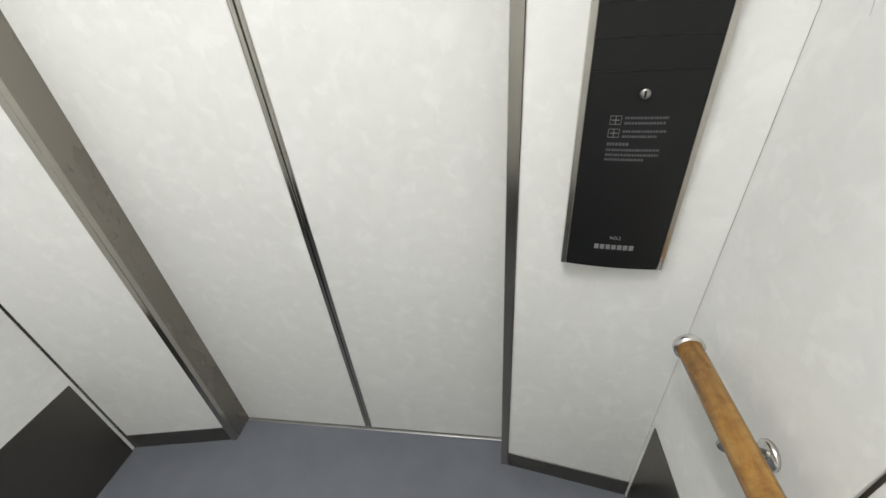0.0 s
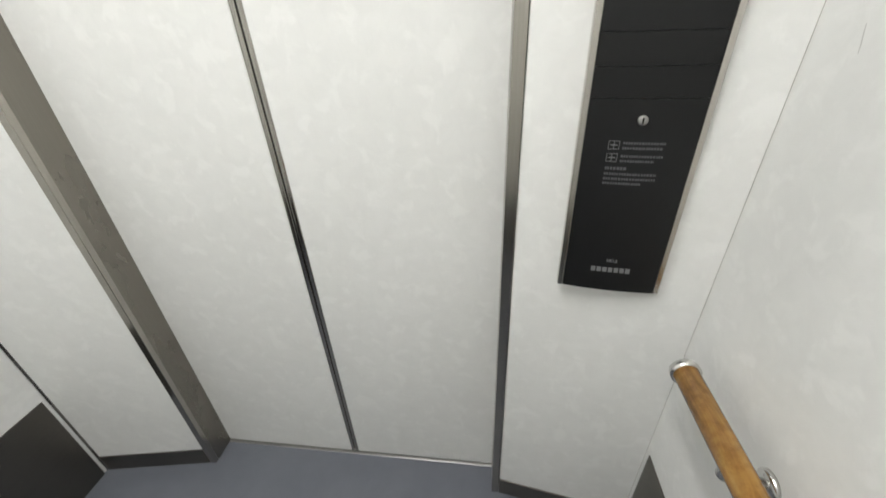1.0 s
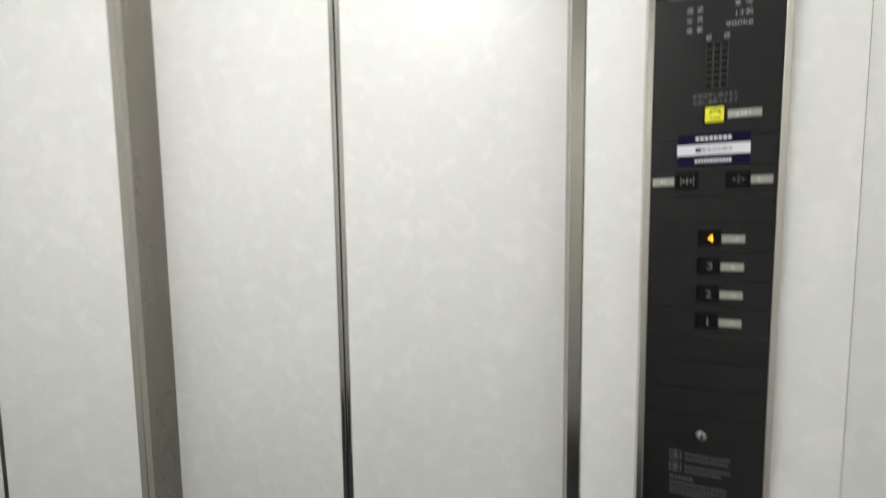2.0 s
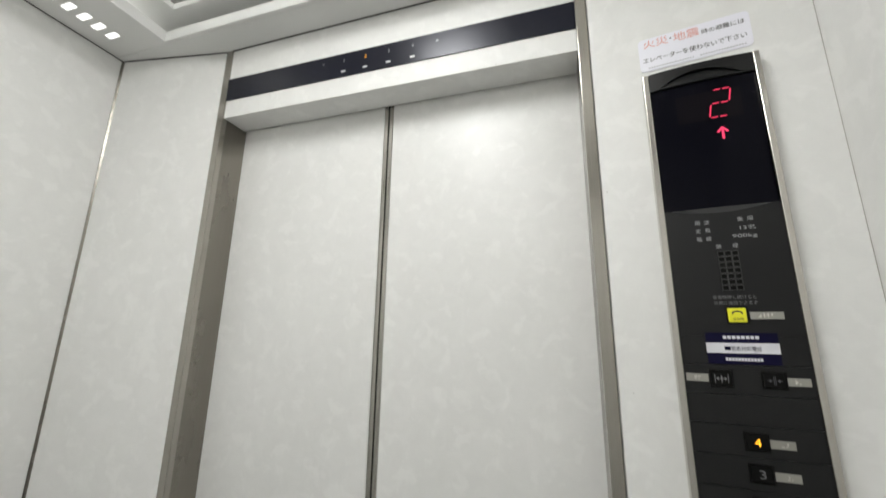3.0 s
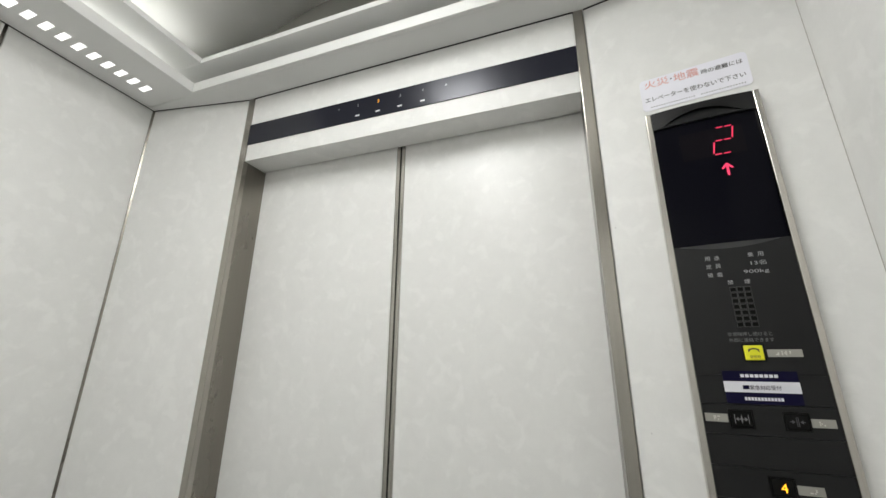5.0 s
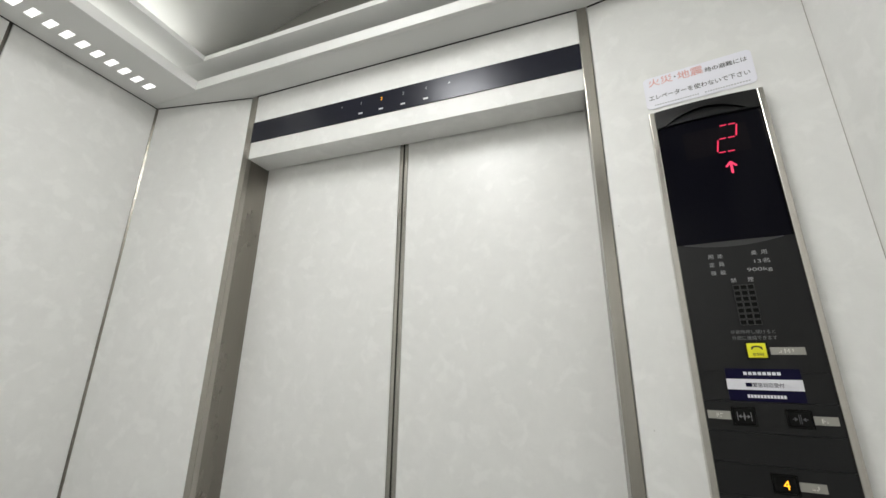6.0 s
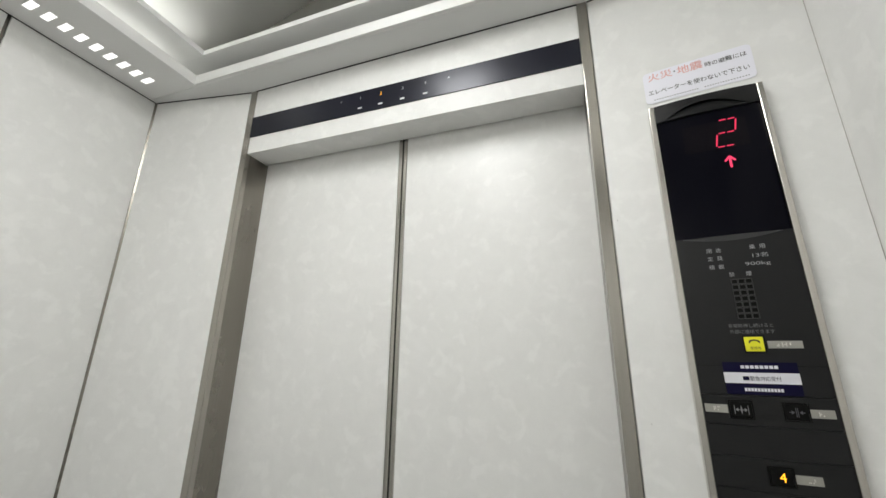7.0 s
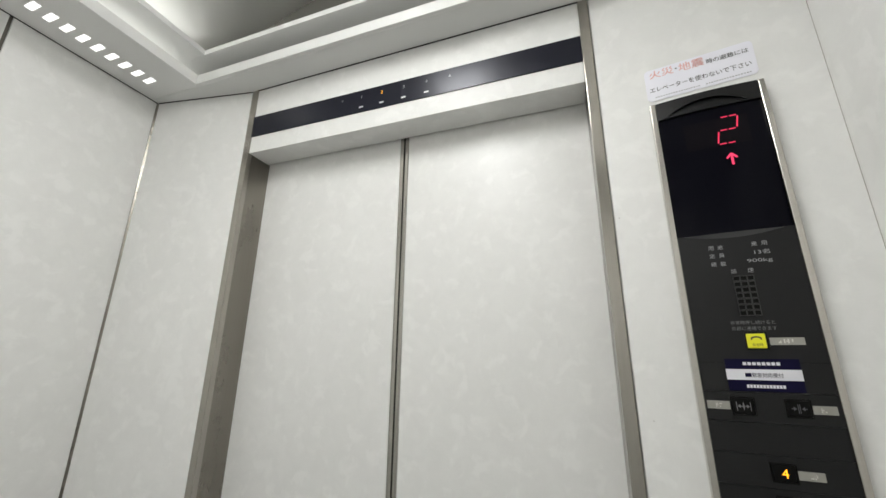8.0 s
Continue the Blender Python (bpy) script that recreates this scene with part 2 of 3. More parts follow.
YELLOW = material("yellow_button", (0.72, 0.70, 0.02), 0.4, 0.0, (0.85, 0.85, 0.02), 0.06)
RED_LED = material("red_led", (0.2, 0.01, 0.02), 0.4, 0.0, (1.0, 0.035, 0.12), 0.85)
RED_ARROW = material("red_arrow", (0.2, 0.01, 0.02), 0.4, 0.0, (1.0, 0.05, 0.15), 1.05)
ORANGE_LED = material("orange_led", (0.3, 0.1, 0.0), 0.4, 0.0, (1.0, 0.42, 0.02), 2.2)
GHOST_GLASS = material("display_window", (0.007, 0.006, 0.008), 0.2)
bsdf(GHOST_GLASS).inputs["Specular IOR Level"].default_value = 0.08
LEDGE_TUBE = material("ledge_tube_glow", (0.9, 0.9, 0.9), 0.5, 0.0, (1.0, 1.0, 0.96), LEDGE_GLOW)
TUBE = material("tube_glow", (0.9, 0.9, 0.9), 0.5, 0.0, (1.0, 1.0, 0.97), TUBE_GLOW)
WINDOW = material("small_light_glow", (0.9, 0.9, 0.9), 0.4, 0.0, (1.0, 0.99, 0.97), WINDOW_GLOW)
DIFFUSER = material("crown_diffuser", (0.85, 0.85, 0.85), 0.4, 0.0, (1.0, 0.995, 0.99), 11.0)

# ---- floor ----
floor = part("floor", box(-HALF - 0.03, HALF + 0.03, BACK - 0.03, DOOR_Y - 0.008, -0.05, 0.0), FLOOR)
tagged(floor, "blue-grey ribbed vinyl lift floor", "floor", kind="structure")
sill = part("door_sill", box(-OPEN - 0.03, OPEN + 0.03, DOOR_Y - 0.008, 0.14, -0.05, 0.0015, bevel=0.001), brushed("sill_steel", 0.45, 0.35, "x"))
tagged(sill, "thin bright metal sill under the doors", "sill", kind="structure")

# ---- side and back walls: panels with narrow joints over a steel backing ----
JOINTS = (RETURN_Y - 0.001, -0.400, -0.86, BACK)


def side_wall(name, sign):
    x0 = sign * HALF
    wall = part(name, box(*sorted((x0 + sign * 0.006, x0 + sign * 0.04)), BACK - 0.04, 0.06, -0.02, 2.50), DARK_STEEL)
    tagged(wall, "cream laminate lift wall with narrow steel joints", "wall", kind="structure")
    for a, b in zip(JOINTS, JOINTS[1:]):
        part("panel", box(*sorted((x0, x0 + sign * 0.0058)), b + (0.007 if b > BACK else 0), a if a < RETURN_Y - 0.01 else RETURN_Y + (-0.0040 if sign < 0 else 0.004), 0.0, CEIL + 0.05, bevel=0.0015), CREAM, wall)
    return wall


side_wall("wall_left", -1)
side_wall("wall_right", 1)
kb = part("kick_plate", box(-HALF + 0.004, HALF - 0.004, BACK, BACK + 0.003, 0.0, 0.357, bevel=0.0008), BASE_STEEL)
tagged(kb, "dark brushed steel kick plate along the back wall", "kick plate", "kick plates", "structure")
back = part("wall_back", box(-HALF - 0.04, HALF + 0.04, BACK - 0.04, BACK, -0.02, 2.50), CREAM)
tagged(back, "cream laminate back wall of the lift", "wall", kind="structure")

for sign, name in ((-1, "kick_plate"), (1, "kick_plate")):
    x = sign * HALF
    k = part(name, box(*sorted((x, x - sign * 0.003)), BACK + 0.002, -0.0700, 0.0, 0.357, bevel=0.0008), DARK_STEEL)
    tagged(k, "dark brushed steel kick plate along the side wall", "kick plate", "kick plates", "structure")

# ---- splayed front panels beside the door ----
for sign, name in ((-1, "wall_front_left"), (1, "wall_front_right")):
    a, b = (sign * JAMB, 0.0), (sign * (HALF - (0.0036 if sign < 0 else 0.0012)), RETURN_Y)
    pts = [a, b, (b[0], b[1] + 0.03), (a[0], 0.03)]
    w = part(name, prism(pts, 0.068, CEIL + 0.05, bevel=0.001), CREAM)
    tagged(w, "splayed cream laminate panel beside the lift door", "wall", kind="structure")
    bpts = [(a[0], a[1] - 0.003), (b[0], b[1] - 0.003), (b[0], b[1] + 0.02), (a[0], 0.02)]
    bb = part("baseboard", prism(bpts, 0.0, 0.07, bevel=0.0008), BASE_STEEL)
    tagged(bb, "low dark steel skirting below the front panel", "skirting", "skirtings", "structure")
    if sign < 0:        # a bevelled cover strip in this corner, a mere slit in the other
        outline = [(-HALF + 0.0002, RETURN_Y - 0.0038), (-HALF + 0.0034, RETURN_Y + 0.0006), (-HALF + 0.0034, RETURN_Y + 0.02), (-HALF + 0.0002, RETURN_Y + 0.02)]
    else:
        outline = [(HALF - 0.0075, RETURN_Y + 0.0022), (HALF - 0.0002, RETURN_Y + 0.0010), (HALF - 0.0002, RETURN_Y + 0.02), (HALF - 0.0075, RETURN_Y + 0.02)]
    strip = part("trim", prism(outline, 0.0, CEIL + 0.04), STEEL if sign < 0 else RAIL_STEEL)
    tagged(strip, "narrow steel strip in the wall corner", "trim", "corner strips", "structure")
    cover = part("trim", prism([(sign * (JAMB - 0.004), 0.012), (sign * (HALF + 0.03), 0.012), (sign * (HALF + 0.03), 0.05),
                                (sign * (JAMB - 0.004), 0.05)], 0.0, 2.48), BLACK_GAP)
    tagged(cover, "dark backing behind the front panels", "backing", kind="structure")

# ---- door frame ----
frame_steel = empty("door_frame")
tagged(frame_steel, "brushed stainless steel frame round the lift door", "door frame", kind="structure")
for sign in (-1, 1):
    xi, xo = sign * OPEN, sign * (JAMB - 0.0018)
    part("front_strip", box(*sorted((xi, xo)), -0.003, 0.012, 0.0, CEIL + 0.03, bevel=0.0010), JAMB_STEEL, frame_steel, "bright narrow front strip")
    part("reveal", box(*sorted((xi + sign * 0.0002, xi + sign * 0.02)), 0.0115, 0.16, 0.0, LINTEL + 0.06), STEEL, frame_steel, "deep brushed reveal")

# ---- transom with the floor indicator ----
transom = part("transom", box(-OPEN + 0.0005, OPEN - 0.0005, 0.0, DOOR_Y - 0.0065, LINTEL, CEIL + 0.05, bevel=0.0012), CREAM)
tagged(transom, "cream laminate panel above the lift doors", "transom", kind="structure")
over = part("trim", box(-OPEN - 0.03, OPEN + 0.03, DOOR_Y - 0.0025, 0.2, LINTEL + 0.035, 2.48), BLACK_GAP)
tagged(over, "dark space above the lift doors", "backing", kind="structure")

ind = empty("floor_indicator", pose(0, 0, 2.160))
tagged(ind, "long black glass floor indicator on the transom", "indicator")
part("glass", box(-OPEN + 0.001, OPEN - 0.001, -0.0022, -0.0002, -0.033, 0.033, bevel=0.0006), INDICATOR_GLASS, ind)
for i, x in enumerate((-0.089, -0.030, 0.031, 0.092)):
    part("numeral", shift(lettering(str(i + 1), 0.0048 if i else 0.0018, 0.009), x, -0.0026, 0.012), ORANGE_LED if i == 1 else GREY_PRINT, ind, "glowing orange floor numeral" if i == 1 else "pale floor numeral")
    part("call_mark", box(x - 0.006, x + 0.006, -0.0028, -0.0021, -0.0205, -0.0160, bevel=0.0003), WHITE_PRINT, ind, "small white call mark")
for x, up in ((0.152, 1), (-0.147, -1)):
    bm = bmesh.new()
    f = [bm.verts.new((x + dx, -0.0026, 0.012 + up * dz)) for dx, dz in ((-0.0035, -0.003), (0.0035, -0.003), (0, 0.0035))]
    bm.faces.new(f if up > 0 else f[::-1])
    part("direction_mark", bm, GREY_PRINT if up > 0 else DIM_PRINT, ind, "tiny direction arrow")

# ---- the two doors ----
for sign, name in ((-1, "door_1"), (1, "door_2")):
    d = part(name, box(*sorted((sign * 0.0125, sign * 0.50)), DOOR_Y, DOOR_Y + 0.03, 0.007, LINTEL + 0.03), DOOR_CREAM)
    tagged(d, "closed cream laminate lift door with a steel edge", "door", "lift doors", "structure")
    part("edge_strip", box(*sorted((sign * 0.0010, sign * 0.0122)), DOOR_Y - 0.0022, DOOR_Y + 0.03, 0.007, LINTEL + 0.03, bevel=0.0042, segments=5), STEEL_EDGE, d, "polished steel closing edge")
gasket = part("trim", box(-0.0009, 0.0009, DOOR_Y + 0.002, DOOR_Y + 0.03, 0.007, LINTEL + 0.03), BLACK_GAP)
tagged(gasket, "black rubber seal between the two doors", "seal", kind="structure")
dark = part("trim", box(-0.52, 0.52, DOOR_Y + 0.031, DOOR_Y + 0.05, 0.0, LINTEL + 0.03), BLACK_GAP)
tagged(dark, "dark gap behind the closed doors", "backing", kind="structure")

# ---- ceiling: lower ring with light openings, upper ring, vault ----
IN_X, IN_Y0, IN_Y1 = 0.602, -0.084, BACK + 0.084
LIP = 0.031
SQ_X0, SQ_X1, SQ_Y, SQ_STEP, SQ_N = -0.739, -0.700, -0.130, 0.0324, 34
SQ_LEN = 0.0155
ring = bmesh.new()
T = 0.012
# front, back and right borders
E = 0.010
add_box(ring, -HALF, HALF, IN_Y0 + E, 0.02, CEIL, CEIL + T)
add_box(ring, -HALF, HALF, BACK, IN_Y1 - E, CEIL, CEIL + T)
add_box(ring, IN_X + E, HALF, IN_Y1 - E, IN_Y0 + E - 0.0008, CEIL, CEIL + T)
# left border, pierced
add_box(ring, -HALF, SQ_X0, IN_Y1 - E, IN_Y0 + E - 0.0012, CEIL + 0.0004, CEIL + T)
add_box(ring, SQ_X1, -IN_X - E, IN_Y1 - E, IN_Y0 + E - 0.0012, CEIL + 0.0004, CEIL + T)
edge = IN_Y0 + E - 0.0012
for i in range(SQ_N):
    y = SQ_Y - i * SQ_STEP
    add_box(ring, SQ_X0, SQ_X1, y, edge, CEIL + 0.0004, CEIL + T)
    edge = y - SQ_LEN
add_box(ring, SQ_X0, SQ_X1, IN_Y1 - E, edge, CEIL + 0.0004, CEIL + T)
# upstand round the opening, mitred at the corners
for k in range(2):
    sy, ye = ((1, IN_Y0), (-1, IN_Y1))[k]
    for pts in ([(-IN_X, ye), (IN_X, ye), (IN_X + E, ye + sy * E), (-IN_X - E, ye + sy * E)],):
        lip = prism(pts, CEIL, CEIL + LIP, bevel=0.0012)
        me = bpy.data.meshes.new("tmp")
        lip.to_mesh(me)
        lip.free()
        ring.from_mesh(me)
    sx = (1, -1)[k]
    lip = prism([(sx * IN_X, IN_Y0), (sx * IN_X, IN_Y1), (sx * (IN_X + E), IN_Y1 - E), (sx * (IN_X + E), IN_Y0 + E)], CEIL, CEIL + LIP, bevel=0.0012)
    me = bpy.data.meshes.new("tmp")
    lip.to_mesh(me)
    lip.free()
    ring.from_mesh(me)
c = part("ceiling", ring, CEILING_PAINT)
tagged(c, "off-white stepped lift ceiling with a cove", "ceiling", kind="structure")

for pts in ([(-HALF, BACK), (-HALF + 0.0035, BACK), (-HALF + 0.0035, RETURN_Y), (-HALF, RETURN_Y)],
            [(HALF - 0.0035, BACK), (HALF, BACK), (HALF, RETURN_Y), (HALF - 0.0035, RETURN_Y)],
            [(-HALF + 0.006, RETURN_Y - 0.0035), (-JAMB, -0.0035), (-JAMB, 0.001), (-HALF + 0.006, RETURN_Y + 0.001)],
            [(HALF - 0.006, RETURN_Y - 0.0035), (JAMB, -0.0035), (JAMB, 0.001), (HALF - 0.006, RETURN_Y + 0.001)],
            [(-OPEN, -0.0035), (OPEN, -0.0035), (OPEN, 0.001), (-OPEN, 0.001)]):
    seal = part("trim", prism(pts, CEIL - 0.0010, CEIL - 0.0001), BLACK_GAP)
    tagged(seal, "thin dark seal between ceiling and wall", "seal", "ceiling seals", "structure")

UP = 2.350
UX, UY0, UY1 = 0.552, -0.111, BACK + 0.111
up = bmesh.new()
add_box(up, -HALF, HALF, UY0, 0.03, UP, UP + 0.016, bevel=0.001)
add_box(up, -HALF, HALF, BACK, UY1, UP, UP + 0.016, bevel=0.001)
add_box(up, -HALF, -UX, UY1, UY0, UP + 0.0004, UP + 0.016)
add_box(up, UX, HALF, UY1, UY0, UP + 0.0004, UP + 0.016)
c2 = part("ceiling", up, CEILING_PAINT)
tagged(c2, "off-white upper ceiling frame above the cove", "ceiling", kind="structure")

# barrel vault inside the upper frame
RISE = 0.075
SPRING = UP + 0.1065    # height at which the arch springs
VX = 0.70               # the vault reaches past the opening, over the light ledges
VY0, VY1 = -0.045, BACK + 0.045


def vault(x):
    """Height of the shallow vault: flat margins, then an arch."""
    return SPRING + RISE * max(0.0, 1 - (abs(x) / 0.40) ** 2.2)


va = bmesh.new()
N = 48
xs = [VX * (2 * i / N - 1) for i in range(N + 1)]
grid = [[va.verts.new((x, y, vault(x))) for y in (VY0, VY1)] for x in xs]
for a, b in zip(grid, grid[1:]):
    va.faces.new((a[0], b[0], b[1], a[1]))
end = [e for e in va.edges if e.is_boundary]
made = bmesh.ops.extrude_edge_only(va, edges=end)
for v in made["geom"]:
    if isinstance(v, bmesh.types.BMVert):
        v.co.z += 0.010
bmesh.ops.recalc_face_normals(va, faces=va.faces)
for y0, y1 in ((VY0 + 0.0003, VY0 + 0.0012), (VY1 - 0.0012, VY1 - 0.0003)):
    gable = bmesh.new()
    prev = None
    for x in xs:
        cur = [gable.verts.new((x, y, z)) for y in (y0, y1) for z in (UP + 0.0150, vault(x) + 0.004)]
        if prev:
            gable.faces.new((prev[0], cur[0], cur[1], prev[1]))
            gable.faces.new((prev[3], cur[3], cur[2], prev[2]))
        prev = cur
    gp = part("ceiling", gable, GABLE_SHADE)
    tagged(gp, "end plate of the ceiling vault with its shade coloured dark grey", "ceiling", kind="structure")
for s in (-1, 1):
    ledge = part("ceiling", box(*sorted((s * (VX + 0.0005), s * (VX + 0.012))), VY1, VY0, UP + 0.0155, SPRING + 0.010), VAULT_BRIGHT)
    tagged(ledge, "off-white upright behind the light ledge", "ceiling", kind="structure")
c3 = part("ceiling", va, VAULT_BRIGHT, smooth=True)
tagged(c3, "pale arched vault in the lift ceiling", "ceiling", kind="structure")
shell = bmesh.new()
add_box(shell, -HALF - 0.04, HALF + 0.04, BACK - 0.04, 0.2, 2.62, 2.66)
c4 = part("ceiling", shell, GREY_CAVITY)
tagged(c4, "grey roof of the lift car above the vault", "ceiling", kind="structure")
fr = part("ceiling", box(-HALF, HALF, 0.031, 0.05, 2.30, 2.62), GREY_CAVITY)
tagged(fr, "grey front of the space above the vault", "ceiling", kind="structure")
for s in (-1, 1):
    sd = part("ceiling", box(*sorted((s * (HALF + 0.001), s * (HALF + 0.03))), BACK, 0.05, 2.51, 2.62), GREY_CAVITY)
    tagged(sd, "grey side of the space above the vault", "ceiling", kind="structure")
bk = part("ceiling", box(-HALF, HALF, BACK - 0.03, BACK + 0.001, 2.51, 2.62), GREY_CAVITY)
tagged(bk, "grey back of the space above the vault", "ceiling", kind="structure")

# ---- lights in the ceiling ----
for s in (-1, 1):
    t = empty("cove_light", pose(s * 0.72, -0.66, 2.331))
    tagged(t, "slim white fluorescent tube hidden in the ceiling cove", "light", "cove lights")
    part("tube", rod(bmesh.new(), (0, 0.55, 0), (0, -0.55, 0), 0.0115, 16), TUBE, t, "glowing white tube", smooth=True)
    for y0, y1 in ((0.55, 0.570), (-0.570, -0.55)):
        part("socket", box(-0.014, 0.014, y0, y1, -0.0335, 0.013, bevel=0.002), WHITE_PRINT, t)

for s in (-1, 1):
    t = empty("ledge_light", pose(s * 0.645, -0.675, UP + 0.0300))
    tagged(t, "slim white fluorescent tube on the ledge below the vault", "light", "ledge lights")
    part("tube", rod(bmesh.new(), (0, 0.595, 0), (0, -0.595, 0), 0.0105, 16), LEDGE_TUBE, t, "glowing white tube", smooth=True)
    for y0, y1 in ((0.595, 0.612), (-0.612, -0.595)):
        part("socket", box(-0.013, 0.013, y0, y1, -0.0139, 0.012, bevel=0.002), WHITE_PRINT, t)

base_light = None
for i in range(SQ_N):
    y = SQ_Y - i * SQ_STEP - SQ_LEN / 2
    at = pose((SQ_X0 + SQ_X1) / 2, y, CEIL + 0.006)
    if base_light is None:
        hx, hy = (SQ_X1 - SQ_X0) / 2 - 0.0005, SQ_LEN / 2 - 0.0005
        base_light = part("ceiling_light", box(-hx, hx, -hy, hy, -0.0035, 0.003, bevel=0.001), WINDOW)
        base_light.matrix_basis = at
        tagged(base_light, "small glowing white rectangular light in the ceiling border", "ceiling light", "row of small ceiling lights")
    else:
        copy_thing(base_light, at)

LAMP_X, LAMP_Y, LAMP_Z = 0.062, -0.790, 2.472
crown = empty("ceiling_lamp", pose(LAMP_X, LAMP_Y, LAMP_Z))
tagged(crown, "long white luminous panel hung under the vault", "ceiling lamp")
part("diffuser", box(-0.080, 0.080, -0.44, 0.44, 0.0, 0.026, bevel=0.006), DIFFUSER, crown, "glowing white diffuser")
part("housing", box(-0.022, 0.022, -0.445, 0.445, 0.0262, 0.042, bevel=0.004), WHITE_PRINT, crown, "white painted lamp housing")
for y0, y1 in ((-0.4525, -0.4405), (0.4405, 0.4525)):
    part("end_cap", box(-0.084, 0.084, y0, y1, -0.004, 0.032, bevel=0.003), WHITE_PRINT, crown)
for y in (-0.30, 0.30):
    part("hanger", rod(bmesh.new(), (0, y, 0.0420), (0, y, 0.0595), 0.006, 12), WHITE_PRINT, crown)
lamp = bpy.data.lights.new("crown_light", "AREA")
lamp.shape, lamp.size, lamp.size_y = "RECTANGLE", 0.15, 0.86
lamp.energy, lamp.color, lamp.spread = PANEL_POWER, (1.0, 1.0, 0.97), radians(150)
lo = new("crown_light", lamp)
lo.matrix_basis = pose(LAMP_X, LAMP_Y, LAMP_Z - 0.003)

# ---- handrail on the right wall ----
rail = empty("handrail", pose(0.7395, -0.157, 0.729))
tagged(rail, "round golden wooden handrail with satin metal ends", "handrail")
part("bar", rod(bmesh.new(), (0, -0.006, 0), (0, -1.09, 0), 0.0187, 32), WOOD, rail, "golden brown wooden bar", smooth=True)
part("end_cap", rod(bmesh.new(), (0, -0.010, 0), (0, 0.006, 0), 0.0225, 32, ((0, 0.86), (0, 1), (0.55, 1), (0.85, 0.93), (1, 0.72))), CHROME, rail, "satin metal end cap", smooth=True)
part("end_cap", rod(bmesh.new(), (0, -1.082, 0), (0, -1.098, 0), 0.0225, 32, ((0, 0.86), (0, 1), (0.55, 1), (0.85, 0.93), (1, 0.72))), CHROME, rail, "satin metal end cap", smooth=True)
for y in (-0.148, -0.92):
    br = part("bracket", rod(bmesh.new(), (0.0603, y, -0.046), (0.0520, y, -0.046), 0.0205, 32, ((0, 1), (0.5, 1), (1, 0.85))), CHROME, rail, "round satin metal wall bracket", smooth=True)
    arm = rod(bmesh.new(), (0.053, y, -0.045), (0.0, y, -0.030), 0.0075, 16)
    rod(arm, (0.0, y, -0.036), (0.0, y, -0.012), 0.0095, 16, ((0, 0.7), (0.12, 1), (1, 1)))
    part("arm", arm, CHROME, br, smooth=True)

# ---- operating panel on the splayed panel right of the door ----
# local x runs along the panel, -y stands out of it, z is the height above the floor
FOOT = pose(0.6340, -0.0268, 0, 0, 0, -7.2)
WALL_SPOT = pose(0.6340, RETURN_Y * (0.6340 - JAMB) / (HALF - JAMB) - 0.0006, 0, 0, 0, -math.degrees(SPLAY))
P_LOW, P_TOP, P_HALF, P_RIGHT = 0.803, 1.967, 0.0822, 0.0845
EDGE_Y, BULGE, FACE, FACE_R = -0.0205, 0.0045, 0.0728, 0.0753


def swell(u):
    """How far the face stands out at u."""
    return EDGE_Y - BULGE * (1 - (u / FACE) ** 2)


def plate(u0, u1, z0, z1, lift=0.0, depth=0.006, n=14, top=None, low=None):
    """A piece of the bowed face between u0..u1 and z0..z1; top: the upper edge's height as a function of u."""
    bm = bmesh.new()
    g = []
    for i in range(n + 1):
        u = u0 + (u1 - u0) * i / n
        y = swell(u) - lift
        zt = top(u) if top else z1
        zl = low(u) if low else z0
        g.append([bm.verts.new((u, y, zl)), bm.verts.new((u, y, zt)), bm.verts.new((u, y + depth, zt)), bm.verts.new((u, y + depth, zl))])
    for a, b in zip(g, g[1:]):
        for k in range(4):
            bm.faces.new((a[k], b[k], b[(k + 1) % 4], a[(k + 1) % 4]))
    bm.faces.new(g[0])
    bm.faces.new(g[-1][::-1])
    bmesh.ops.recalc_face_normals(bm, faces=bm.faces)
    return bm


def bars(u0, u1, z, h, seed, gap=0.0012):
    """A line of writing too small to read, as plain bars."""
    rng = random.Random(seed)
    bm = bmesh.new()
    u = u0
    while u < u1:
        w = min(rng.uniform(0.6, 0.95) * h, u1 - u)
        if w > 0.0008:
            y = swell(u + w / 2) - 0.0009
            v = [bm.verts.new((u + a, y, z + b)) for a, b in ((0, -h / 2), (w, -h / 2), (w, h / 2), (0, h / 2))]
            bm.faces.new(v)
        u += w + gap * rng.uniform(0.5, 1.1)
    return bm


def on_face(bm, u, z, lift=0.0008):
    return shift(bm, u, swell(u) - lift, z)


panel = empty("control_panel", FOOT)
tagged(panel, "tall charcoal lift control panel with steel sides", "control panel")
part("body", box(-P_HALF + 0.004, P_RIGHT - 0.004, EDGE_Y + 0.0075, 0.012, P_LOW + 0.002, P_TOP - 0.002), BLACK_PLASTIC, panel)
for s in (-1, 1):
    a, b = (-P_HALF, -FACE - 0.0006) if s < 0 else (FACE_R + 0.0006, P_RIGHT)
    part("side_rail", box(a, b, EDGE_Y - 0.001, 0.010, P_LOW, P_TOP, bevel=0.0012), RAIL_STEEL, panel, "bright brushed steel side")

# rows of face plates with fine joints
JOINT = [1.5182 - 0.0395 * i for i in range(11)]
G = 0.00028
lower = part("face_plate", plate(-FACE, FACE_R, P_LOW, JOINT[-1] - G), CHARCOAL, panel)
for hi, lo_z in zip(JOINT, JOINT[1:]):
    part("face_plate", plate(-FACE, FACE_R, lo_z + G, hi - G), CHARCOAL, panel)


